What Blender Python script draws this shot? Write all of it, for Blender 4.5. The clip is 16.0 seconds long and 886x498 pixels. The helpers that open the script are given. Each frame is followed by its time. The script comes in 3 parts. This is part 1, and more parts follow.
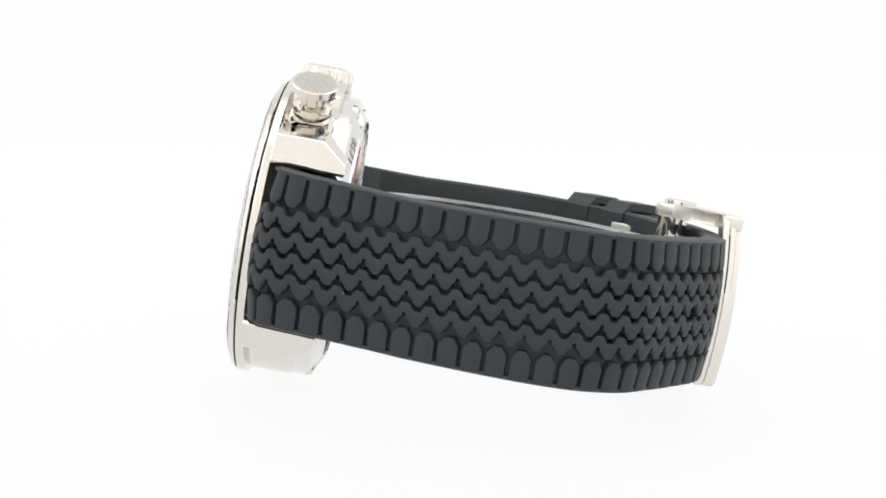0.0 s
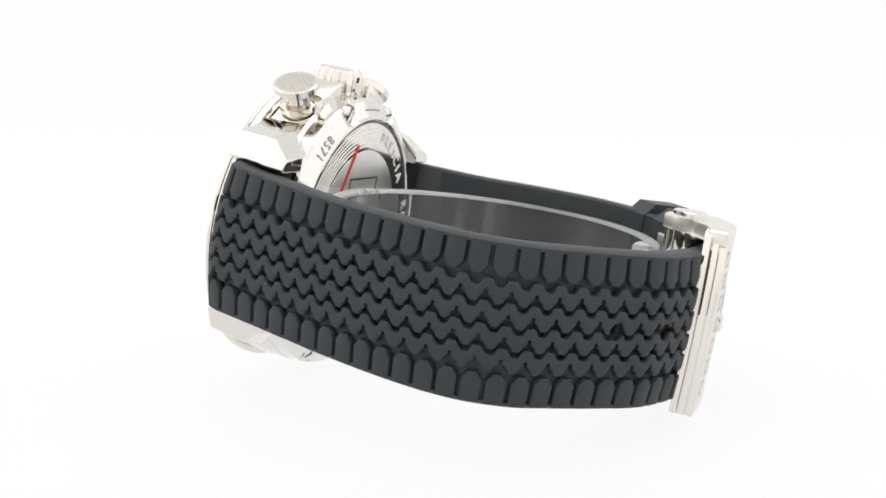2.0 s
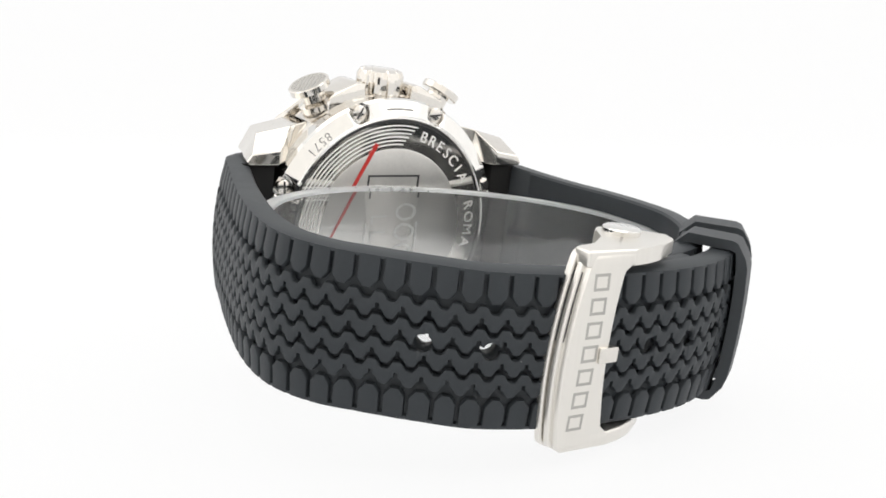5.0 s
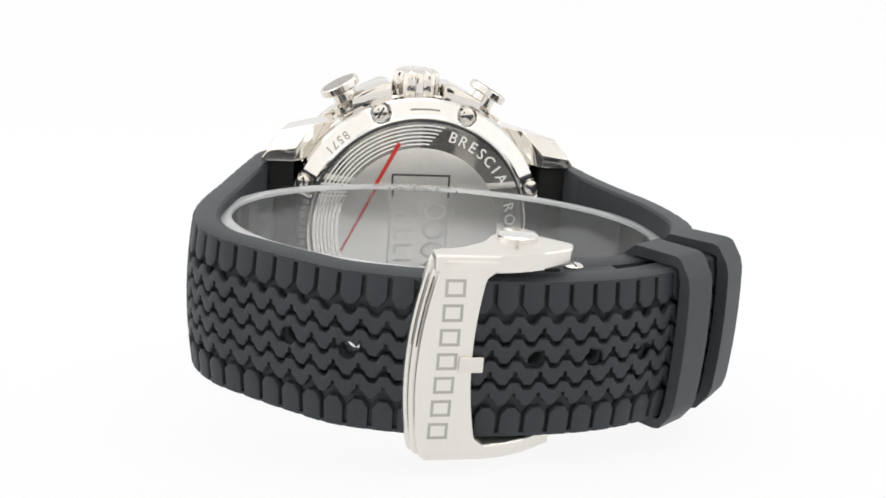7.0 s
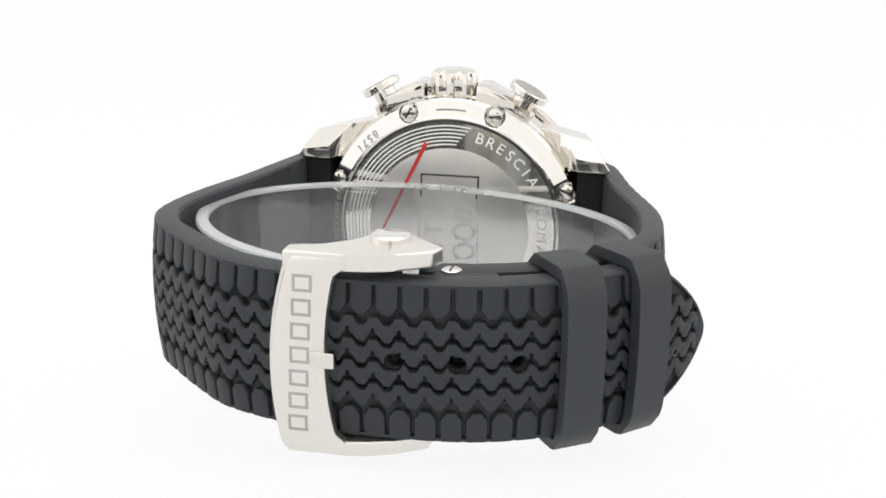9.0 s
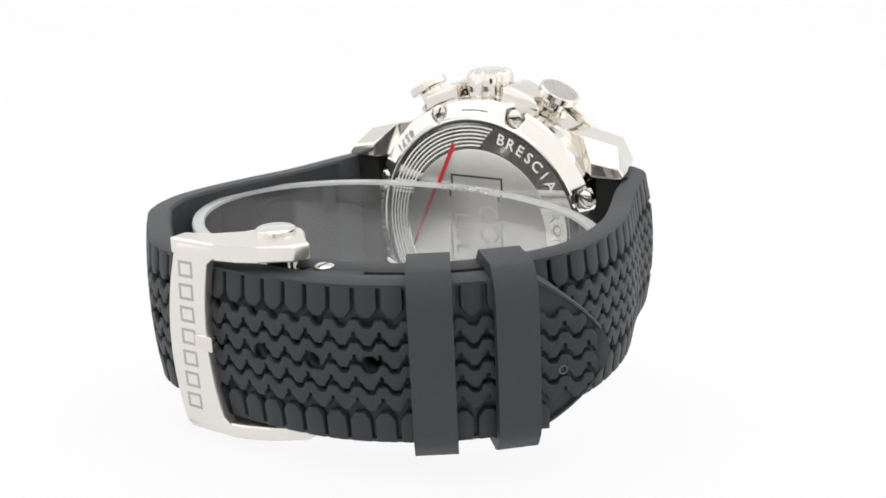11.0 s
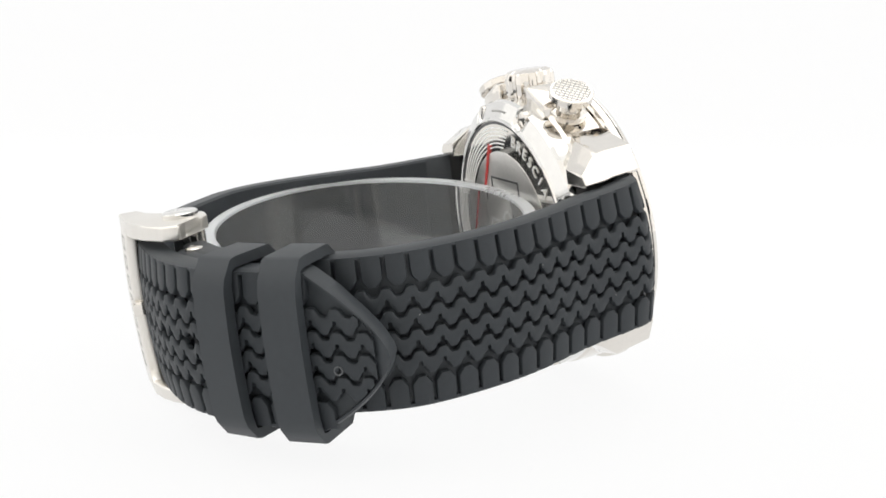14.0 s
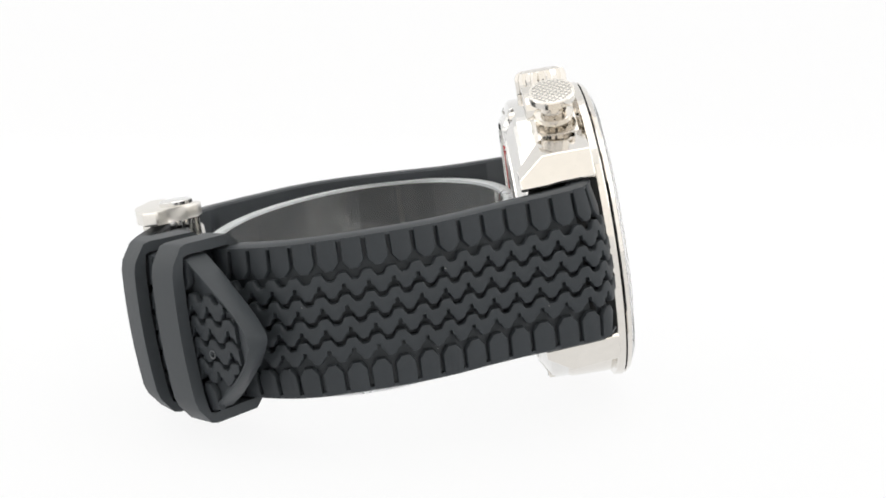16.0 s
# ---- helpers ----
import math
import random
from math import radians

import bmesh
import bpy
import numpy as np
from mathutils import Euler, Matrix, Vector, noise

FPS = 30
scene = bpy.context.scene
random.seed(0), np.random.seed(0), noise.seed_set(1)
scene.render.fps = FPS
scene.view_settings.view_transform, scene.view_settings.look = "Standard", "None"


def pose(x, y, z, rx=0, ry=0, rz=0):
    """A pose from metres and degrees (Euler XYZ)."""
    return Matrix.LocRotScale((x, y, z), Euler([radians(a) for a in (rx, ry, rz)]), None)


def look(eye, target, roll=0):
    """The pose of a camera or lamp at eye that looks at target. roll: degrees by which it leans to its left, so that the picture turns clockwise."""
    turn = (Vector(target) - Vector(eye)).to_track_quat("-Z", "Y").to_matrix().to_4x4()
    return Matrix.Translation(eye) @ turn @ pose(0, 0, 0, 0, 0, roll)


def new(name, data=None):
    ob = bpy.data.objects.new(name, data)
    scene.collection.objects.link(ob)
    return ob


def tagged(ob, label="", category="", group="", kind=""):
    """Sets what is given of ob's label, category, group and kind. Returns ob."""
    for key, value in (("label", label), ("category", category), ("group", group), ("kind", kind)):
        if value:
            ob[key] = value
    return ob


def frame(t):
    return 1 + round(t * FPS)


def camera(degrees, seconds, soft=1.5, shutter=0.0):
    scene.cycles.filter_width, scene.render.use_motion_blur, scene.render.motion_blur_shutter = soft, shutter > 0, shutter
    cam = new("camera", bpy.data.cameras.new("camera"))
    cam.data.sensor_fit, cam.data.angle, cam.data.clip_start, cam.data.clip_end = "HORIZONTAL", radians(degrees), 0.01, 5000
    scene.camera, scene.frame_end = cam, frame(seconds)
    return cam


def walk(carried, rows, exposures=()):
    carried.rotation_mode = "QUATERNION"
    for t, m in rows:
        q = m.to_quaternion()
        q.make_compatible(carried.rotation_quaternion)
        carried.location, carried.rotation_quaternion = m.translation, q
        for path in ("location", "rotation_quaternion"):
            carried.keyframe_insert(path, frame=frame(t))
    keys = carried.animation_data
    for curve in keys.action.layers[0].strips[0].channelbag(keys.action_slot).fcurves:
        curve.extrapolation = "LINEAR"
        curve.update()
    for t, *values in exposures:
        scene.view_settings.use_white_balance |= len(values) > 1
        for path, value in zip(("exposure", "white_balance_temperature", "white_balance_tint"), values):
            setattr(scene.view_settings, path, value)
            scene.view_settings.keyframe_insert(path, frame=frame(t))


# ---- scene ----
OMEGA = -11.321            # degrees per second of the turntable
TILT, LEAN, YAW = 8.3, -2.1, 1.5
BASE = pose(0.0003, -0.0001, 0.0190, 0.19, 0.11, -1.38) @ pose(0, 0, 0, 0, 0, YAW) @ pose(0, 0, 0, 0, TILT, 0) @ pose(0, 0, 0, LEAN, 0, 0)
MM = 0.001

cam = camera(43.0, 16.0, soft=1.7)
EYE = pose(0, -0.162, 0.0443, 90 - 8.418, 0, -0.547) @ pose(0, 0, 0, 0, 0, 0.532)
walk(cam, [(0.0, EYE), (16.0, EYE)], exposures=[(0.0, 0.0), (16.0, 0.0)])


# ---- materials ----
def material(name, color, rough=0.5, metal=0.0, grain=0.0, grain_size=2000.0, bump=0.0, bump_size=3000.0,
             trans=0.0, ior=1.5, spec=0.5, glow=0.0, stretch=(1, 1, 1), tone=(1, 1, 1), coat=0.0):
    m = bpy.data.materials.new(name)
    m.use_nodes = True
    nt = m.node_tree
    b = nt.nodes["Principled BSDF"]
    b.inputs["Base Color"].default_value = (*color, 1)
    b.inputs["Roughness"].default_value = rough
    b.inputs["Metallic"].default_value = metal
    b.inputs["Transmission Weight"].default_value = trans
    b.inputs["IOR"].default_value = ior
    b.inputs["Specular IOR Level"].default_value = spec
    b.inputs["Coat Weight"].default_value = coat
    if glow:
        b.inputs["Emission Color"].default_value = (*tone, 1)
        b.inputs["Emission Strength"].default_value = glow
    co = nt.nodes.new("ShaderNodeTexCoord")
    mp = nt.nodes.new("ShaderNodeMapping")
    mp.inputs["Scale"].default_value = stretch
    nt.links.new(co.outputs["Object"], mp.inputs["Vector"])
    if grain:
        fine, wide = nt.nodes.new("ShaderNodeTexNoise"), nt.nodes.new("ShaderNodeTexNoise")
        fine.inputs["Scale"].default_value, wide.inputs["Scale"].default_value = grain_size, grain_size / 14
        fine.inputs["Detail"].default_value = 4
        mix = nt.nodes.new("ShaderNodeMath")
        mix.operation = "ADD"
        nt.links.new(mp.outputs[0], fine.inputs["Vector"])
        nt.links.new(mp.outputs[0], wide.inputs["Vector"])
        nt.links.new(fine.outputs["Fac"], mix.inputs[0])
        nt.links.new(wide.outputs["Fac"], mix.inputs[1])
        ramp = nt.nodes.new("ShaderNodeMapRange")
        ramp.inputs["From Min"].default_value, ramp.inputs["From Max"].default_value = 0.6, 1.4
        ramp.inputs["To Min"].default_value, ramp.inputs["To Max"].default_value = 1 - grain, 1 + grain
        nt.links.new(mix.outputs[0], ramp.inputs["Value"])
        hue = nt.nodes.new("ShaderNodeVectorMath")
        hue.operation = "SCALE"
        hue.inputs[0].default_value = color
        nt.links.new(ramp.outputs[0], hue.inputs["Scale"])
        nt.links.new(hue.outputs[0], b.inputs["Base Color"])
        rr = nt.nodes.new("ShaderNodeMath")
        rr.operation, rr.use_clamp = "MULTIPLY", True
        rr.inputs[1].default_value = rough
        nt.links.new(ramp.outputs[0], rr.inputs[0])
        nt.links.new(rr.outputs[0], b.inputs["Roughness"])
    if bump:
        n = nt.nodes.new("ShaderNodeTexNoise")
        n.inputs["Scale"].default_value, n.inputs["Detail"].default_value = bump_size, 3
        nt.links.new(mp.outputs[0], n.inputs["Vector"])
        bp = nt.nodes.new("ShaderNodeBump")
        bp.inputs["Strength"].default_value, bp.inputs["Distance"].default_value = bump, 0.0001
        nt.links.new(n.outputs["Fac"], bp.inputs["Height"])
        nt.links.new(bp.outputs[0], b.inputs["Normal"])
    return m


RUBBER = material("black_rubber", (0.0265, 0.0308, 0.0352), 0.56, grain=0.14, grain_size=2500, bump=0.12, bump_size=9000, spec=0.3)
RUBBER_SMOOTH = material("smooth_rubber", (0.0340, 0.0388, 0.0436), 0.5, grain=0.1, grain_size=1200, bump=0.02, bump_size=9000, spec=0.3)
STEEL = material("polished_steel", (0.73, 0.70, 0.655), 0.07, 1.0, grain=0.03, grain_size=900)
BRUSHED = material("brushed_steel", (0.76, 0.735, 0.69), 0.30, 1.0, grain=0.025, grain_size=2400, bump=0.006, bump_size=5200, stretch=(1, 1, 0.06))
CLEAN = material("bright_steel", (0.745, 0.735, 0.715), 0.08, 1.0, grain=0.03, grain_size=900)
SATIN = material("satin_steel", (0.70, 0.685, 0.655), 0.34, 1.0, grain=0.07, grain_size=2200)
ENGRAVED = material("engraved_grey", (0.40, 0.39, 0.38), 0.5, 0.6, grain=0.1, grain_size=4000)
ETCHED = material("etched_steel", (0.43, 0.42, 0.40), 0.5, 0.8, grain=0.1, grain_size=4000)
DARK_METAL = material("dark_metal", (0.10, 0.10, 0.10), 0.3, 0.9, grain=0.1)
SLOT = material("dark_slot", (0.02, 0.02, 0.02), 0.5, grain=0.1)
SILVER_PRINT = material("silver_print", (0.88, 0.88, 0.86), 0.45, 0.0, grain=0.05)
RED = material("red_lacquer", (0.50, 0.03, 0.025), 0.35, grain=0.08)
GLASS = material("sapphire_glass", (1, 1, 1), 0.0, trans=1.0, ior=1.6)
ACRYLIC = material("clear_acrylic", (0.965, 0.97, 0.97), 0.0, trans=0.95, ior=1.60, spec=0.65, bump=0.15, bump_size=160, stretch=(1, 1, 0.5))
FROST = material("frosted_edge", (0.90, 0.92, 0.93), 0.28, trans=0.72, ior=1.46, grain=0.04, grain_size=700)
DIAL = material("silver_dial", (0.75, 0.75, 0.73), 0.35, 0.3, grain=0.05)
FLANGE = material("grey_flange", (0.42, 0.43, 0.44), 0.4, 0.2, grain=0.05)
BLACK = material("black_gasket", (0.015, 0.015, 0.015), 0.7, grain=0.1, spec=0.12)
# near-black base with its own glow: overexposed white, hardly any cast shadow
SWEEP_GLOW = material("glowing_sweep", (0.06, 0.06, 0.06), 0.8, grain=0.01, grain_size=60, spec=0.05, glow=0.90, tone=(1, 1, 1))
# unseen tent fabrics, given their own glow to light the watch
PANEL = material("glowing_ceiling_fabric", (0.5, 0.5, 0.5), 0.7, grain=0.01, grain_size=60, glow=0.6, tone=(1, 0.99, 0.97))
SIDE = material("glowing_side_fabric", (0.5, 0.5, 0.5), 0.7, grain=0.01, grain_size=60, glow=0.7, tone=(1, 0.985, 0.96))
FRONT = material("glowing_front_cloth", (0.5, 0.49, 0.47), 0.8, grain=0.02, grain_size=60, glow=0.64, tone=(1, 0.965, 0.915))
CLOTH = material("dark_curtain", (0.03, 0.03, 0.035), 0.9, grain=0.2, grain_size=200)


# ---- mesh helpers (all shapes in millimetres) ----
def part(name, bm, mat, parent=None, label="", smooth=40):
    me = bpy.data.meshes.new(name)
    bmesh.ops.recalc_face_normals(bm, faces=bm.faces)
    bmesh.ops.scale(bm, vec=(MM, MM, MM), verts=bm.verts)
    for f in bm.faces:
        f.smooth = bool(smooth)
    if smooth:
        for e in bm.edges:
            if len(e.link_faces) == 2 and e.calc_face_angle(0) > radians(smooth):
                e.smooth = False
    bm.to_mesh(me)
    bm.free()
    me.materials.append(mat)
    ob = new(name, me)
    ob.parent = parent
    if label:
        ob["label"] = label
    return ob


def lathe(profile, center=(0, 0, 0), axis="x", n=96, closed=True, wobble=None):
    """Turn a profile of (height, radius) about an axis through center."""
    bm = bmesh.new()
    rings = []
    for k in range(n):
        a = 2 * math.pi * k / n
        ring = []
        for h, r in profile:
            q = r * (wobble(a) if wobble and r > 0 else 1)
            u, v = q * math.cos(a), q * math.sin(a)
            p = {"x": (h, u, v), "z": (u, v, h), "y": (v, h, u)}[axis]
            ring.append(bm.verts.new(Vector(p) + Vector(center)))
        rings.append(ring)
    m = len(profile)
    for k in range(n):
        a, b = rings[k], rings[(k + 1) % n]
        for i in range(m if closed else m - 1):
            j = (i + 1) % m
            if profile[i][1] < 1e-6 and profile[j][1] < 1e-6:
                continue
            bm.faces.new((a[i], a[j], b[j], b[i]))
    bmesh.ops.remove_doubles(bm, verts=bm.verts, dist=1e-5)
    return bm


def turned(bm, m):
    bmesh.ops.transform(bm, matrix=m, verts=bm.verts)
    return bm


def prism(outline, lo, hi, place, bevel=0.0, seg=2):
    """A flat outline of (u, v) raised from lo to hi; place(u, v, w) gives the point."""
    bm = bmesh.new()
    a = [bm.verts.new(place(u, v, lo)) for u, v in outline]
    b = [bm.verts.new(place(u, v, hi)) for u, v in outline]
    n = len(a)
    bm.faces.new(a)
    bm.faces.new(b)
    for i in range(n):
        bm.faces.new((a[i], a[(i + 1) % n], b[(i + 1) % n], b[i]))
    if bevel:
        bmesh.ops.bevel(bm, geom=list(bm.edges), offset=bevel, segments=seg, affect="EDGES", profile=0.5, clamp_overlap=True)
    return bm


def box(lo, hi, bevel=0.2):
    return prism([(lo[0], lo[1]), (hi[0], lo[1]), (hi[0], hi[1]), (lo[0], hi[1])], lo[2], hi[2], lambda u, v, w: (u, v, w), bevel)


def cut(ob, cutters):
    """Cut holes through a mesh with drill shapes, and keep the result as plain mesh."""
    for c in cutters:
        mod = ob.modifiers.new("hole", "BOOLEAN")
        mod.operation, mod.object, mod.solver = "DIFFERENCE", c, "EXACT"
    bpy.context.view_layer.update()
    me = bpy.data.meshes.new_from_object(ob.evaluated_get(bpy.context.evaluated_depsgraph_get()))
    ob.modifiers.clear()
    old, ob.data = ob.data, me
    bpy.data.meshes.remove(old)


def text_mesh(words, size, depth=0.04):
    cu = bpy.data.curves.new("words", "FONT")
    cu.body, cu.size, cu.extrude, cu.align_x, cu.align_y = words, size, depth, "CENTER", "CENTER"
    cu.resolution_u = 3
    ob = bpy.data.objects.new("words", cu)
    scene.collection.objects.link(ob)
    bpy.context.view_layer.update()
    me = bpy.data.meshes.new_from_object(ob.evaluated_get(bpy.context.evaluated_depsgraph_get()))
    bm = bmesh.new()
    bm.from_mesh(me)
    bpy.data.objects.remove(ob)
    bpy.data.curves.remove(cu)
    bpy.data.meshes.remove(me)
    return bm


class Course:
    """A smooth line in the plane of the strap's loop, by arc length, with its outward normal."""

    def __init__(self, knots):
        c = np.array(knots, float)
        u = np.r_[0, np.cumsum(np.linalg.norm(np.diff(c, axis=0), axis=1) ** 0.5)]
        tan = np.array([(c[min(i + 1, len(c) - 1)] - c[max(i - 1, 0)]) / (u[min(i + 1, len(c) - 1)] - u[max(i - 1, 0)]) for i in range(len(c))])
        out = []
        for q in np.linspace(0, u[-1], 600):
            i = min(int(np.searchsorted(u, q, side="right")) - 1, len(c) - 2)
            h = u[i + 1] - u[i]
            s = (q - u[i]) / h
            out.append((2 * s**3 - 3 * s**2 + 1) * c[i] + (s**3 - 2 * s**2 + s) * h * tan[i] + (3 * s**2 - 2 * s**3) * c[i + 1] + (s**3 - s**2) * h * tan[i + 1])
        self.p = np.array(out)
        self.s = np.r_[0, np.cumsum(np.linalg.norm(np.diff(self.p, axis=0), axis=1))]
        self.length = float(self.s[-1])
        d = np.gradient(self.p, axis=0)
        d /= np.linalg.norm(d, axis=1)[:, None]
        self.n = np.stack([d[:, 1], -d[:, 0]], 1)
        if (self.n * (self.p - np.array([8, 0]))).sum() < 0:
            self.n = -self.n

    droop = 0.0             # how far the free end sinks

    def at(self, s, h=0.0):
        """The point at arc length s, h outward."""
        x, y = (np.interp(s, self.s, self.p[:, k]) for k in (0, 1))
        nx, ny = (np.interp(s, self.s, self.n[:, k]) for k in (0, 1))
        return float(x + nx * h), float(y + ny * h)

    def spot(self, s, z, h=0.0):
        """A point of the strap: its middle rises a little at the lugs, and it is cambered across."""
        x, y = self.at(s, h - (0.7 + 0.4 * max(0.0, 1 - s / 18)) * (z / 9.5) ** 2)
        x += max(0.0, 1 - s / 14) * (0.06 * z - 0.6)
        return Vector((x, y, z + 0.45 + 0.75 * max(0.0, 1 - s / 24) - self.droop * max(0.0, 1 - (self.length - s) / 14) ** 1.5))

    def near(self, x, y):
        return float(self.s[np.argmin(np.hypot(self.p[:, 0] - x, self.p[:, 1] - y))])


# ---- the light tent ----
def tent():
    """White sweep under and behind the turntable, a soft ceiling and sides, a pale front with the camera's dark
    opening. All of the white glows on its own; ceiling, sides and front are unseen.
    """
    bm = bmesh.new()
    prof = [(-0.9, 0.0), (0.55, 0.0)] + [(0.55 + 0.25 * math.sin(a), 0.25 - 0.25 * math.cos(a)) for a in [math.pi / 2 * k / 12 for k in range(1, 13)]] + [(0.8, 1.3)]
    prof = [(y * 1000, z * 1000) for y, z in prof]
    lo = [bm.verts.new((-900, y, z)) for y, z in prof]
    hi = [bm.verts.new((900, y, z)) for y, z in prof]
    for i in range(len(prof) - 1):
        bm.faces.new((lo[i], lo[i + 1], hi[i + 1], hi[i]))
    back = part("backdrop", bm, SWEEP_GLOW)
    tagged(back, "seamless white sweep under the watch, its whiteness put in as glow", "backdrop", kind="structure")
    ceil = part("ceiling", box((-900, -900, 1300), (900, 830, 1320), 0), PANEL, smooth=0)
    tagged(ceil, "assumed white tent ceiling, out of view, glowing on its own", "ceiling", kind="structure")
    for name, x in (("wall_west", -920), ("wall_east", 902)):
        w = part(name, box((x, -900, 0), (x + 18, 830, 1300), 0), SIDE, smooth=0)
        tagged(w, "assumed white tent side wall, out of view, glowing on its own", "wall", kind="structure")
    # front glows as unseen fill; the dark baffle adds dark reflections to the steel
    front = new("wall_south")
    tagged(front, "assumed white front cloth with a lens opening, glowing as unseen fill light", "wall", kind="structure")
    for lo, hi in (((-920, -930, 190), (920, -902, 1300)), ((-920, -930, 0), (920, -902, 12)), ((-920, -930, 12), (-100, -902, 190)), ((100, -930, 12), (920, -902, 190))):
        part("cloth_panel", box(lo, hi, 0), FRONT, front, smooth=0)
    part("dark_baffle", box((-300, -1010, 0), (300, -1000, 400), 0), CLOTH, front, "dark baffle behind the opening", smooth=0)


tent()


def softbox(name, place, target, wide, high, watts, color):
    la = bpy.data.lights.new(name, "AREA")
    la.shape, la.size, la.size_y, la.energy, la.color = "RECTANGLE", wide, high, watts, color
    ob = new(name, la)
    ob.matrix_world = look(place, target)
    return tagged(ob, "rectangular white softbox panel of the light tent", "softbox")


softbox("ceiling_softbox", (0, 0.05, 1.28), (0, 0.051, 0), 1.1, 1.1, 4.3, (1, 0.985, 0.96))
softbox("side_softbox", (-0.88, -0.1, 0.5), (0, 0, 0.05), 0.7, 0.7, 1.2, (1, 0.99, 0.97))
softbox("side_softbox", (0.88, -0.1, 0.5), (0, 0, 0.05), 0.7, 0.7, 1.2, (1, 0.99, 0.97))

# ---- the watch ----
CY, CZ = 0.1, 0.65          # the case's axis
CASE = (0, CY, CZ)
FACE = (0.0, CY, CZ)        # bezel, glass and dial
watch = tagged(new("wristwatch"), "steel chronograph wristwatch with black tyre-tread rubber strap, lying on its side", "watch")
watch.empty_display_size = 0.01


def make_case():
    part("case_middle", lathe([(-23.2, 19.4), (-23.0, 20.2), (-22.2, 20.5), (-18, 20.5), (-16.9, 20.45), (-16.3, 20.2), (-16.1, 17.0), (-22.5, 17.0)], CASE, n=160), STEEL, watch, "polished steel case band", smooth=12)
    # solid black arcs stand in for the shade of the strap gap
    for side in (-1, 1):
        pts = [(r * math.cos(radians(a)), r * math.sin(radians(a))) for r, span in ((21.9, range(-33, 34, 3)), (19.8, range(33, -34, -3))) for a in span]
        bm = prism(pts, -22.88, -21.2, lambda u, v, w: (w, CY + side * u, CZ + v))
        part("shaded_gap_fill", bm, BLACK, watch, "black filler in place of the shaded gap where the strap meets the case")
    part("bezel", lathe([(-22.85, 19.2), (-22.87, 21.0), (-22.98, 21.18), (-23.8, 21.3), (-23.95, 21.22), (-23.97, 19.2)], FACE, n=160), STEEL, watch, "polished steel bezel", smooth=20)
    part("bezel_gasket", lathe([(-23.9, 19.1), (-23.9, 20.75), (-24.26, 20.75), (-24.26, 19.1)], FACE, n=160), BLACK, watch, "thin black gasket")
    part("bezel_lip", lathe([(-24.2, 19.1), (-24.22, 21.05), (-24.35, 21.12), (-24.88, 20.75), (-24.95, 20.5), (-24.95, 20.05), (-24.4, 20.0)], FACE, n=160), STEEL, watch, "polished steel front lip", smooth=20)
    part("crystal", lathe([(-24.2, 19.95), (-25.15, 19.95), (-25.45, 19.6), (-25.75, 17.5), (-26.0, 13), (-26.2, 7), (-26.25, 0), (-25.2, 0), (-25.15, 7), (-24.95, 13), (-24.7, 18.0), (-24.2, 19.0)], FACE, n=128), GLASS, watch, "domed sapphire crystal")
    flange = part("dial_flange", lathe([(-24.55, 19.0), (-23.3, 16.2), (-23.0, 16.2), (-23.0, 19.0)], FACE, n=128), FLANGE, watch, "sloping grey scale ring")
    # scale figures too small to read, as plain bars in groups of three
    for k in range(24):
        for off, high in ((-2.6, 0.62), (0.0, 0.62), (2.6, 0.5)):
            bm = box((-0.06, -high, -0.24), (0.06, high, 0.24), 0)
            turned(bm, Matrix.Translation(FACE) @ Matrix.Rotation(radians(15 * k + 7 + off), 4, "X") @ Matrix.Translation((-24.05, 17.75, 0)) @ Matrix.Rotation(radians(-24), 4, "Z"))
            part("scale_mark", bm, SILVER_PRINT, flange, smooth=0)
    dial = part("dial", lathe([(-23.2, 16.3), (-23.2, 0), (-22.6, 0), (-22.6, 16.3)], FACE), DIAL, watch, "silver dial")
    for a, r, w in ((200, 9, 0.8), (55, 14, 0.6), (120, 15, 0.3)):
        bm = box((-23.8, -w / 2, -1.5), (-23.65, w / 2, r), 0.02)
        part("watch_hand", turned(bm, Matrix.Translation(FACE) @ Matrix.Rotation(radians(a), 4, "X")), STEEL, dial)


def back_place(y, z, h=0.0):
    """A point on the caseback plate, h above it, from the middle of the plate."""
    return Vector((-12.9 + h, CY + y, CZ + z))


def arc_band(r0, r1, a0, a1, lo, hi, n=40):
    """A flat curved bar on the back; angles in degrees from the crown, clockwise as seen from behind."""
    pts = [(r1 * math.sin(radians(a0 + (a1 - a0) * k / n)), r1 * math.cos(radians(a0 + (a1 - a0) * k / n))) for k in range(n + 1)]
    pts += [(r0 * math.sin(radians(a1 - (a1 - a0) * k / n)), r0 * math.cos(radians(a1 - (a1 - a0) * k / n))) for k in range(n + 1)]
    bm = bmesh.new()
    a = [bm.verts.new(back_place(y, z, lo)) for y, z in pts]
    b = [bm.verts.new(back_place(y, z, hi)) for y, z in pts]
    m = 2 * n + 2
    for i in range(n):
        j = m - 1 - i
        bm.faces.new((b[i], b[i + 1], b[j - 1], b[j]))
    for i in range(m):
        bm.faces.new((a[i], a[(i + 1) % m], b[(i + 1) % m], b[i]))
    return bm


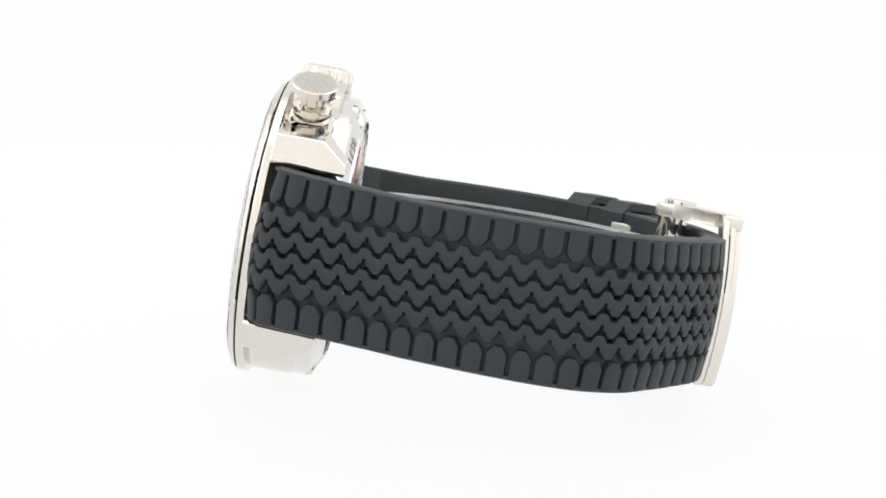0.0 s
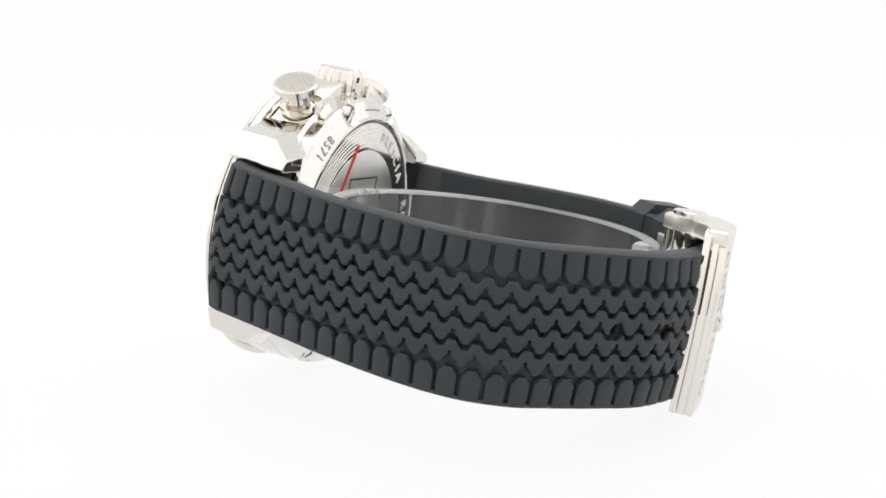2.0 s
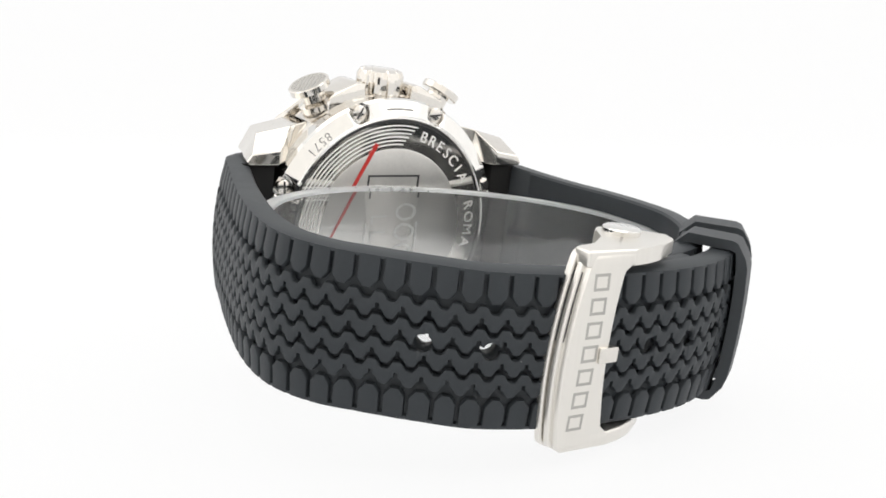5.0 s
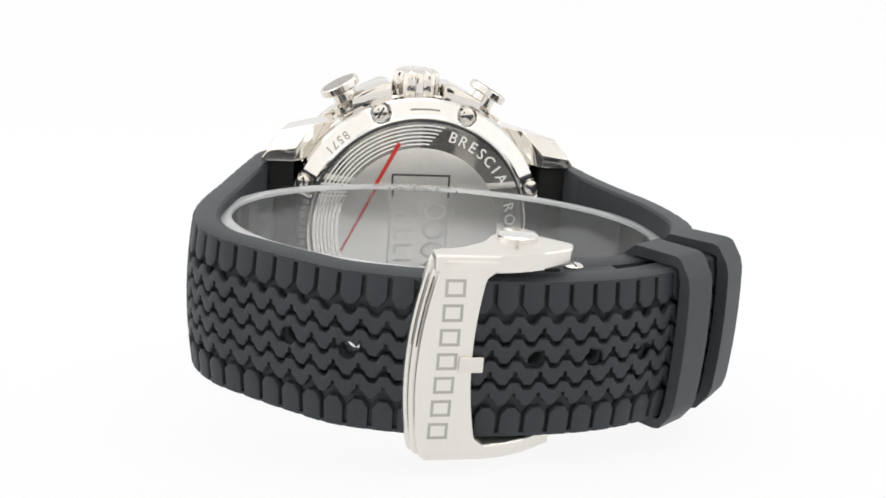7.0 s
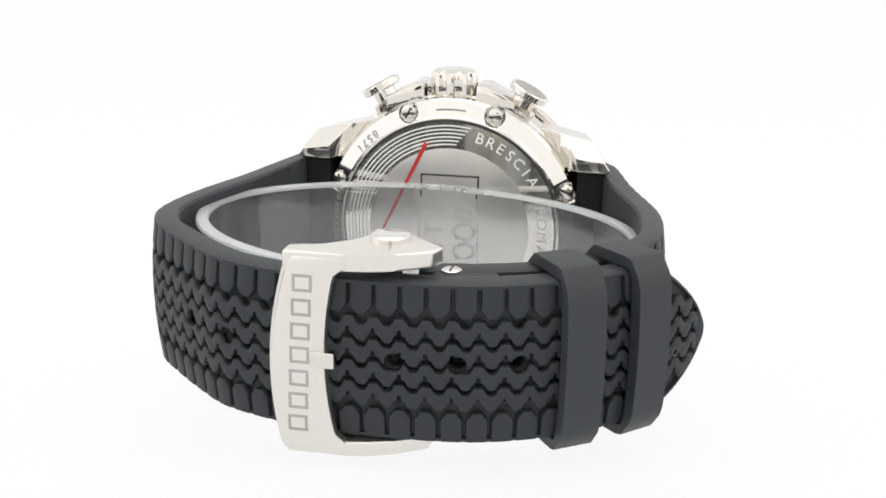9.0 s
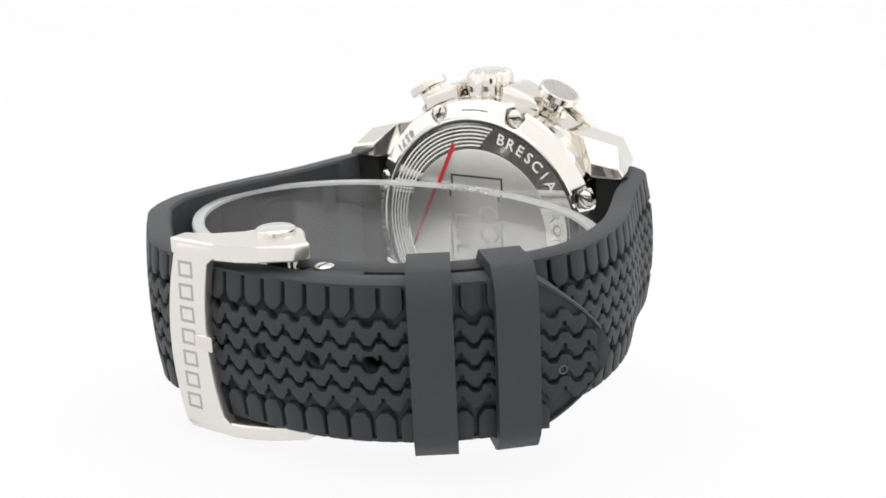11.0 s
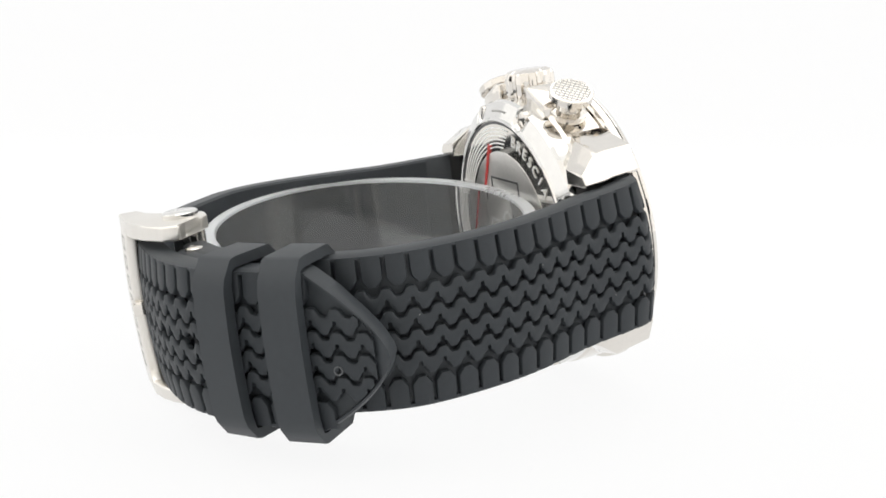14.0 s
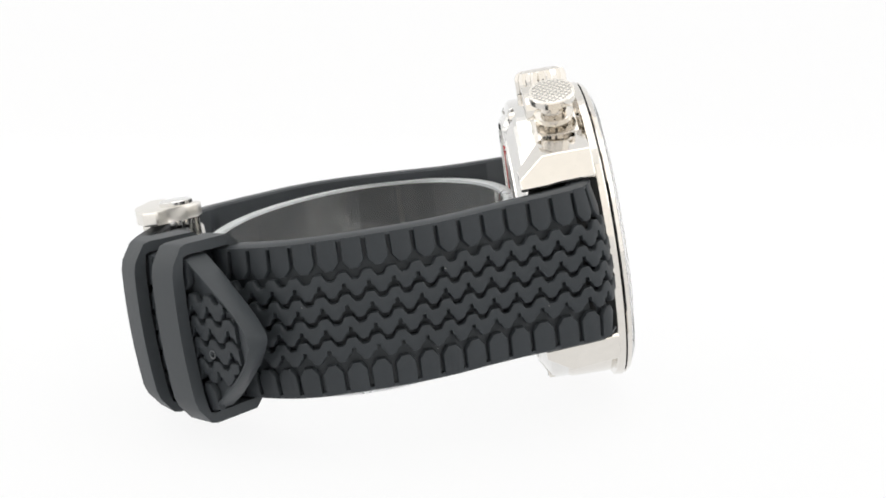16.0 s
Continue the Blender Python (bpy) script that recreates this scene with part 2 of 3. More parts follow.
def back_text(words, size, r, a0, step, inward, h, mat, parent, slope=0.0):
    """Letters set round the back, each a piece of its own."""
    for k, ch in enumerate(words):
        if ch == " ":
            continue
        a = radians(a0 + step * k)
        bm = text_mesh(ch, size, 0.03)
        out = Vector((0, math.sin(a), math.cos(a)))
        up = -out if inward else out
        face = (Vector((math.cos(radians(slope)), 0, 0)) + out * math.sin(radians(slope))).normalized()
        up = (up - face * up.dot(face)).normalized()
        right = up.cross(face)
        m = Matrix.Translation(back_place(r * math.sin(a), r * math.cos(a), h)) @ Matrix(((right.x, up.x, face.x, 0), (right.y, up.y, face.y, 0), (right.z, up.z, face.z, 0), (0, 0, 0, 1)))
        part("engraved_character", turned(bm, m), mat, parent, smooth=0)


def make_caseback():
    ring = part("caseback", lathe([(-16.3, 20.25), (-14.5, 20.25), (-13.95, 20.0), (-12.85, 17.85), (-12.6, 17.7), (-12.55, 17.45), (-12.75, 17.3), (-16.3, 17.2)], CASE, n=192), CLEAN, None, "polished screwed steel caseback ring", smooth=10)
    drills, spots = [], []
    for k in range(8):
        a = 20.5 + 45 * k if k % 2 == 0 else 24.5 + 45 * k
        y, z = 19.1 * math.sin(radians(a)), 19.1 * math.cos(radians(a))
        bm = lathe([(-14.5, 1.6), (-10, 1.6), (-10, 0), (-14.5, 0)], (0, CY + y, CZ + z), "x", 28)
        drills.append(part("drill", bm, BLACK, None))
        spots.append((y, z, a))
    cut(ring, drills)
    for d in drills:
        bpy.data.objects.remove(d)
    for p in ring.data.polygons:
        p.use_smooth = True
    ring.parent = watch
    for y, z, a in spots:
        part("case_screw", lathe([(-14.6, 1.15), (-13.8, 1.15), (-13.6, 0.9), (-13.6, 0), (-14.6, 0)], (0, CY + y, CZ + z), "x", 28), STEEL, ring, "slotted steel screw")
        part("screw_slot", turned(box((-0.12, -0.14, -0.95), (0.03, 0.14, 0.95), 0), Matrix.Translation((-13.6, CY + y, CZ + z)) @ Matrix.Rotation(radians(35 + 3 * a), 4, "X")), SLOT, ring, smooth=0)
    plate = part("caseback_plate", lathe([(-12.9, 17.3), (-12.9, 0), (-15.2, 0), (-15.2, 17.3)], CASE), STEEL, watch, "mirror polished caseback plate")
    part("caseback_seam", lathe([(-13.0, 16.85), (-12.84, 16.88), (-12.84, 17.24), (-13.0, 17.26)], CASE, n=160), DARK_METAL, plate, "thin dark seam")
    part("centre_disc", lathe([(-13.1, 12.8), (-12.86, 12.8), (-12.8, 12.6), (-12.8, 0), (-13.1, 0)], CASE), SATIN, plate, "grey satin centre disc")
    for k in range(6):
        r = 13.35 + 0.58 * k
        part("road_line", arc_band(r, r + 0.20, -128 - 2 * k, 4 + 1.5 * k, -0.1, 0.08), SILVER_PRINT, plate, smooth=0)
    for k in range(4):
        part("side_line", prism([(-16.0 + 0.2 * k, 0.6 + 0.55 * k), (-11.6, 0.6 + 0.55 * k), (-11.6, 0.8 + 0.55 * k), (-16.0 + 0.2 * k, 0.8 + 0.55 * k)], -0.1, 0.10, lambda u, v, w: back_place(u, v + 4.5, w)), SILVER_PRINT, plate, smooth=0)
    d = Vector((8.5, 17.1)).normalized()
    nrm = Vector((-d.y, d.x))
    pts = [Vector((-3.7, 13.5)) + nrm * 0.32, Vector((-3.7, 13.5)) - nrm * 0.32, Vector((-12.2, -3.6)) - nrm * 0.18, Vector((-12.2, -3.6)) + nrm * 0.18]
    part("red_stripe", prism([tuple(p) for p in pts], 0.0, 0.22, lambda u, v, w: back_place(u, v, w)), RED, plate, "thin red lacquer stripe", smooth=0)
    # arrow-shaped emblem: plain bars and rings
    for u0, u1, v0, v1 in ((-4.9, -4.55, -10, 1.4), (4.55, 4.9, -10, 1.4)):
        part("emblem_bar", prism([(u0, v0), (u1, v0), (u1, v1), (u0, v1)], 0, 0.2, back_place), SILVER_PRINT, plate, smooth=0)
    for u0, u1, v0, v1 in ((-4.6, 4.6, 8.4, 8.7), (-4.6, -4.3, 5.2, 8.4), (4.3, 4.6, 5.2, 8.4)):
        part("emblem_bar", prism([(u0, v0), (u1, v0), (u1, v1), (u0, v1)], 0, 0.16, back_place), DARK_METAL, plate, smooth=0)
    for k in range(4):
        ringm = lathe([(0.0, 1.45), (0.2, 1.45), (0.2, 1.05), (0.0, 1.05)], (0, 0, 0), "x", 32)
        bmesh.ops.scale(ringm, vec=(1, 1.3, 0.95), verts=ringm.verts)
        part("emblem_ring", turned(ringm, Matrix.Translation(back_place(2.5, 3.0 - 3.2 * k, 0.05))), SILVER_PRINT, plate, smooth=0)
    for k in range(5):
        v = 2.2 - 2.5 * k
        part("emblem_bar", prism([(-3.8, v), (-0.9, v), (-0.9, v + 0.36), (-3.8, v + 0.36)], 0, 0.2, back_place), SILVER_PRINT, plate, smooth=0)
        part("emblem_bar", prism([(-3.8, v - 1.1), (-3.45, v - 1.1), (-3.45, v), (-3.8, v)], 0, 0.2, back_place), SILVER_PRINT, plate, smooth=0)
    back_text("BRESCIA", 2.4, 15.2, 17.5, 6.6, False, 0.08, SILVER_PRINT, plate)
    back_text("ROMA", 2.4, 14.9, 75, 8.0, False, 0.08, SILVER_PRINT, plate)
    back_text("8571", 1.85, 18.7, -39.5, -3.5, True, -0.28, ENGRAVED, ring, 25)
    back_text("100m/330ft", 1.5, 18.6, -74, -3.4, True, -0.24, ENGRAVED, ring, 25)
    # maker's signature on the ring, as a plain bar
    part("signature_bar", arc_band(18.6, 18.9, -7, 7, -0.45, -0.34), ETCHED, ring, smooth=0)
    return ring


make_case()
caseback = make_caseback()


def make_lug(sy, sz):
    """One horn: a flat-sided block from the case band to the strap, with a slanting end facet and a roof that falls outward."""
    stations = [
        (-22.7, [(12.5, 10.9), (21.2, 10.9), (21.6, 11.3), (19.9, 14.6), (12.5, 16.5)]),
        (-18.0, [(12.5, 10.9), (22.5, 10.9), (22.9, 11.3), (21.2, 14.7), (12.5, 16.5)]),
        (-16.3, [(16.5, 10.8), (23.2, 10.8), (23.6, 11.2), (21.9, 14.7), (16.5, 15.9)]),
        (-13.1, [(19.3, 10.8), (24.0, 10.8), (24.4, 11.2), (23.6, 12.3), (19.3, 12.9)]),
    ]
    bm = bmesh.new()
    rows = [[bm.verts.new((x, sy * y + CY, z if sz > 0 else 1.5 - z)) for y, z in sec] for x, sec in stations]
    for a, b in zip(rows, rows[1:]):
        for i in range(5):
            bm.faces.new((a[i], a[(i + 1) % 5], b[(i + 1) % 5], b[i]))
    bm.faces.new(rows[0])
    bm.faces.new(rows[-1])
    bmesh.ops.recalc_face_normals(bm, faces=bm.faces)
    bmesh.ops.bevel(bm, geom=[e for e in bm.edges if e.calc_face_angle(0) > 0.35], offset=0.16, segments=2, affect="EDGES", profile=0.5, clamp_overlap=True)
    part("lug", bm, STEEL, watch, "polished steel lug", smooth=14)


for sy in (-1, 1):
    for sz in (-1, 1):
        make_lug(sy, sz)


def make_crown():
    c = (-19.3, -0.55, -0.45)
    bm = lathe([(20.2, 2.6), (21.0, 2.6), (21.2, 3.4), (21.6, 3.6), (24.0, 3.6), (24.7, 3.3), (25.0, 2.6), (25.1, 0), (20.2, 0)], c, "z", 96,
               wobble=lambda a: 1 + 0.09 * (max(-0.6, min(0.5, 1.6 * math.cos(10 * a))) - 0.3))
    part("crown", bm, STEEL, watch, "fluted polished steel crown", smooth=25)
    for s in (-1, 1):
        bm = prism([(s * 3.9, 20.0), (s * 4.1, 22.6), (s * 5.5, 22.6), (s * 10.0, 20.4), (s * 10.0, 17.5), (s * 4, 18.5)], -22.4, -16.0, lambda u, v, w: (w, u - 0.65, v), 0.3)
        part("crown_guard", bm, STEEL, watch, "polished steel crown guard")


def make_pusher(side):
    """A mushroom pusher with a chequered cap, leaning out from the case band."""
    m = Matrix.Translation((-19.6, side * 12.0 - 0.6, 21.85)) @ Matrix.Rotation(radians(-29 * side), 4, "X")
    stem = part("pusher", turned(lathe([(-8.0, 2.3), (-5.6, 2.3), (-5.5, 2.8), (-4.85, 2.9), (-4.6, 2.4), (-4.2, 2.1), (-4.1, 2.6), (-3.2, 2.65), (-3.0, 2.3), (-2.8, 1.85), (-1.2, 1.8), (-1.2, 0), (-8.0, 0)], (0, 0, 0), "z", 48), m), STEEL, watch, "polished steel chronograph pusher", smooth=25)
    part("pusher_cap", turned(lathe([(-1.25, 1.6), (-1.2, 2.9), (-1.05, 3.12), (-0.15, 3.15), (0.0, 3.0), (0, 0), (-1.2, 0)], (0, 0, 0), "z", 64), m), STEEL, stem, "round cap with engraved chequer", smooth=25)
    for k in range(-4, 5):
        for turn in (45, 135):
            half = math.sqrt(max(0.0, 2.65**2 - (0.62 * k) ** 2))
            bm = box((-half, 0.62 * k - 0.08, -0.06), (half, 0.62 * k + 0.08, 0.03 + 0.004 * (turn > 90)), 0)
            part("chequer_groove", turned(bm, m @ Matrix.Rotation(radians(turn), 4, "Z")), ETCHED, stem, smooth=0)


make_crown()
for d in (-1, 1):
    make_pusher(d)

# the whole head sits a little steeper than the strap
HEAD = Matrix.Translation((-18.45, 0, CZ + 0.3)) @ Matrix.Rotation(radians(1.7), 4, "Y") @ Matrix.Translation((18, 0, -CZ))
HEAD.translation *= MM
for ob in watch.children_recursive:
    ob.data.transform(HEAD)

# ---- the strap ----
LONG = Course([(-23.3, -20.5), (-22.4, -23.5), (-20.6, -25.3), (-16.6, -26.7), (-3.6, -30.7), (8.7, -33.9), (17.5, -34.4), (24.0, -31.9), (28.2, -28.0), (32.8, -23.0), (37.3, -16.8), (40.6, -4.0), (40.2, 11.6), (36.4, 22.0), (31.0, 29.2), (25.0, 35.1), (20.2, 38.4)])
SHORT = Course([(-23.3, 20.8), (-22.4, 23.7), (-20.6, 25.6), (-16.8, 26.8), (-10.7, 28.3), (1.8, 32.4), (12.3, 33.4), (18.6, 32.0), (26.0, 27.4), (32.0, 20.5), (35.0, 13.0), (36.2, 6.0)])
LONG.droop = 0.5
PITCH, STEP, GROOVE = 2.95, 0.5, 0.72


def half_width(course, s, end):
    """Half the strap's width; the tip of the long half runs out in a rounded point."""
    w = 9.55 + 0.5 * max(0.0, 1 - s / 20)
    if end and s > course.length - 9.3:
        w *= max(0.0006, (course.length - s) / 9.3) ** 0.57
    return w


def strap_body(course, name, thick, end, label):
    bm = bmesh.new()
    n = int(course.length / STEP)
    rows = []
    stops = [course.length * k / n for k in range(n)] + [course.length - d for d in (0.3, 0.18, 0.08, 0.02, 0.0)]
    for s in stops:
        w = half_width(course, s, end)
        rim = min(0.7, 0.4 * w)
        left = course.length - s
        floor = -0.15 - (GROOVE - 0.15) * min(1.0, max(0.0, left - 1.0)) if end else -GROOVE
        sec = [(-w + rim, floor), (w - rim, floor), (w - 0.85 * rim, -0.12), (w - 0.4 * rim, -0.1), (w, -0.55), (w, -thick + 0.35), (w - 0.5 * rim, -thick), (-w + 0.5 * rim, -thick), (-w, -thick + 0.35), (-w, -0.55), (-w + 0.4 * rim, -0.1), (-w + 0.85 * rim, -0.12)]
        rows.append([bm.verts.new(course.spot(s, z, h)) for z, h in sec])
    for a, b in zip(rows, rows[1:]):
        for i in range(12):
            bm.faces.new((a[i], a[(i + 1) % 12], b[(i + 1) % 12], b[i]))
    bm.faces.new(rows[0])
    bm.faces.new(rows[-1])
    return part(name, bm, RUBBER_SMOOTH, watch, label)


def block(course, outline, mat, parent, name):
    """A tread piece: a flat outline of (s, z) raised from the groove's floor, its upper edge rounded over."""
    bm = bmesh.new()
    cs, cz = (sum(p[i] for p in outline) / len(outline) for i in (0, 1))
    rings = []
    for h, inset in ((-GROOVE - 0.05, -0.03), (-0.26, 0.0), (-0.07, 0.07), (0.0, 0.22)):
        rings.append([bm.verts.new(course.spot(s + inset * (1 if s < cs else -1), z + (0.0 if abs(z) > 9 else inset) * (1 if z < cz else -1), h)) for s, z in outline])
    n = len(outline)
    for lo, hi in zip(rings, rings[1:]):
        for i in range(n):
            bm.faces.new((lo[i], lo[(i + 1) % n], hi[(i + 1) % n], hi[i]))
    bm.faces.new(rings[-1])
    return part(name, bm, mat, parent, smooth=42)


WAVE = [(0.0, 1, 0), (0.05, 1, 0), (0.07, 1, 1), (0.21, 1, 1), (0.23, 1, 0), (0.30, 0.9, 0), (0.38, 0.45, 0), (0.46, -0.45, 0), (0.54, -0.9, 0), (0.60, -1, 0), (0.74, -1, 0), (0.80, -0.9, 0), (0.87, -0.3, 0), (0.94, 0.6, 0)]


def rib(course, zc, s0, s1, phase, parent, end):
    """A zigzag rib with a small slit under each crest."""
    bm = bmesh.new()
    rows = []
    k = math.floor(s0 / PITCH) - 1
    while k * PITCH < s1:
        for u, lift, slit in WAVE:
            s = (k + u + phase) * PITCH
            if s0 <= s <= s1:
                mid, half = zc + 0.46 * lift, 1.0
                lo, hi = mid - half + (0.6 if slit else 0), mid + half
                w = half_width(course, s, end) - (0.6 if s < s1 - 8 else 0.75)
                if lo > w - 0.3 or hi < -w + 0.3:
                    lo = hi = None
                else:
                    lo, hi = max(lo, -w), min(hi, w)
                rows.append(None if lo is None else [bm.verts.new(course.spot(s, z, h)) for z, h in ((lo - 0.03, -GROOVE - 0.05), (lo, -0.26), (lo + 0.07, -0.07), (lo + 0.24, 0), (hi - 0.24, 0), (hi - 0.07, -0.07), (hi, -0.26), (hi + 0.03, -GROOVE - 0.05))])
        k += 1
    for a, b in zip(rows, rows[1:]):
        if a and b:
            for i in range(8):
                bm.faces.new((a[i], a[(i + 1) % 8], b[(i + 1) % 8], b[i]))
    live = [r for r in rows if r]
    bm.faces.new(live[0])
    bm.faces.new(live[-1])
    return part("tread_rib", bm, RUBBER, parent, smooth=42)


def tread(course, parent, s0, s1, end, start):
    """Edge blocks along both rims, half a step apart, and four zigzag ribs between them."""
    off = start % PITCH
    for k in range(-1, int((s1 - s0) / PITCH) + 2):
        for side, shift in ((1, 0.5), (-1, 0.0)):
            s = off + (k + shift) * PITCH
            w = half_width(course, s, end) - 0.25
            if w < 8.6 or s - 1.2 < s0 or s + 1.2 > s1:
                continue
            a, b = 1.24, 0.52
            out = [(s - a, w), (s - a, 6.5), (s - b, 5.6), (s + b, 5.6), (s + a, 6.5), (s + a, w)]
            if side < 0:
                out = [(p, -q) for p, q in reversed(out)]
            block(course, out, RUBBER, parent, "tread_block")
    return [rib(course, zc, s0, s1, off / PITCH - 0.14, parent, end) for zc in (3.9, 1.3, -1.3, -3.9)]


def make_straps():
    long = strap_body(LONG, "strap_long_half", 3.2, True, "black rubber strap half with holes and rounded tip")
    ribs = tread(LONG, long, 0.6, LONG.length - 1.6, True, LONG.near(40.2, 11.6) - 0.88)
    drills = []
    for x, y in ((32.8, -23.0), (37.3, -16.8), (40.9, 4.2), (40.2, 11.4), (38.2, 18.0)):
        s = LONG.near(x, y)
        bm = lathe([(-5, 1.08), (2, 1.08), (2, 0), (-5, 0)], (0, 0, 0), "z", 24)
        px, py = LONG.at(s)
        qx, qy = LONG.at(s, 1)
        ang = math.atan2(qy - py, qx - px)
        turned(bm, Matrix.Translation((px, py, 0.7)) @ Matrix.Rotation(ang, 4, "Z") @ Matrix.Rotation(radians(90), 4, "Y"))
        drills.append(part("drill", bm, BLACK, None))
    for ob in (long, ribs[1], ribs[2]):
        ob.parent = None
        cut(ob, drills)
        ob.parent = watch if ob is long else long
    for d in drills:
        bpy.data.objects.remove(d)
    short = strap_body(SHORT, "strap_short_half", 3.0, False, "black rubber strap half behind the keepers")
    tread(SHORT, short, 0.6, SHORT.length - 1.0, False, 1.0)
    for half, sy in ((long, -1), (short, 1)):
        block_ends = prism([(-20.6, 19.4), (-14.3, 19.4), (-14.0, 22.8), (-14.4, 24.3), (-20.6, 24.3)], -8.6, 10.7, lambda u, v, w: (u, sy * v + CY, w), 0.3)
        part("strap_end", block_ends, BLACK, half, "black end piece between the lugs", smooth=30)


make_straps()


def make_size_mark():
    """A small moulded ring on the tail, rubbed pale."""
    s = LONG.near(25.2, 34.9)
    px, py = LONG.at(s, 0.0)
    qx, qy = LONG.at(s, 1)
    bm = lathe([(-0.1, 0.55), (0.06, 0.55), (0.06, 0.40), (-0.1, 0.40)], (0, 0, 0), "x", 20)
    turned(bm, Matrix.Translation((px, py, -1.4)) @ Matrix.Rotation(math.atan2(qy - py, qx - px), 4, "Z"))
    part("size_mark", bm, PALE, watch, "small pale moulded ring mark")


def make_lint():
    """Specks of pale lint caught on the tread."""
    rng = random.Random(7)
    bm = bmesh.new()
    for k in range(16):
        course = LONG if k % 3 else SHORT
        s, z = rng.uniform(6, course.length - 10), rng.uniform(-8, 8)
        c = course.spot(s, z, rng.choice((-0.7, 0.0, 0.02)))
        r = rng.uniform(0.03, 0.06)
        lump = bmesh.ops.create_icosphere(bm, subdivisions=1, radius=r)["verts"]
        bmesh.ops.scale(bm, vec=(rng.uniform(0.6, 1.8), rng.uniform(0.6, 1.8), 0.8), verts=lump)
        bmesh.ops.translate(bm, vec=c, verts=lump)
    ob = part("lint", bm, LINT, watch, "pale specks of lint on the rubber")
    ob["kind"] = "stuff"


LINT = material("pale_lint", (0.5, 0.5, 0.48), 0.9, grain=0.1)
make_lint()
PALE = material("worn_rubber", (0.085, 0.09, 0.095), 0.6, grain=0.3, grain_size=4000)
make_size_mark()


def make_keeper(s, width):
    """A rubber keeper: a chamfered frame round both layers of the strap."""
    z0, h1, h0, wall = 9.7, -0.1, -7.4, 1.3
    side = [(z0 + wall, h0 + 0.6), (z0 + wall, h1 - 1.0), (z0 + wall - 0.25, h1 - 0.2), (z0 - 0.9, h1 + wall - 0.15)]
    top = [(z, h1 + wall + 0.55 * (1 - (z / z0) ** 2)) for z in (7.5, 5, 2.5, 0, -2.5, -5, -7.5)]
    low = [(z0 - 0.6, h0 - wall), (-z0 + 0.6, h0 - wall)]
    outer = side + top + [(-z, h) for z, h in reversed(side)] + low[::-1]
    inner = [(z * (z0 / (z0 + wall)), max(h0, min(h1 + 0.35 * (1 - (z / z0) ** 2) if abs(z) < 9 else h1 - 0.3, h))) for z, h in outer]
    px, py = LONG.at(s)
    qx, qy = LONG.at(s, 1)
    nrm, tan = Vector((qx - px, qy - py, 0)), Vector((-(qy - py), qx - px, 0))
    base = Vector((px, py, 0))
    bm = bmesh.new()
    loops = []
    for pts, t in ((outer, -width / 2), (outer, width / 2), (inner, width / 2), (inner, -width / 2)):
        loops.append([bm.verts.new(base + tan * t + nrm * h + Vector((0, 0, z + 0.5))) for z, h in pts])
    n = len(outer)
    for k in range(4):
        a, b = loops[k], loops[(k + 1) % 4]
        for i in range(n):
            bm.faces.new((a[i], a[(i + 1) % n], b[(i + 1) % n], b[i]))
    bmesh.ops.bevel(bm, geom=[e for e in bm.edges if e.calc_face_angle(0) > 0.9], offset=0.2, segments=2, affect="EDGES", clamp_overlap=True)
    part("strap_keeper", bm, RUBBER_SMOOTH, watch, "smooth black rubber strap keeper")


make_keeper(LONG.near(35.0, 24.2), 4.9)
make_keeper(LONG.near(29.2, 31.2), 4.8)


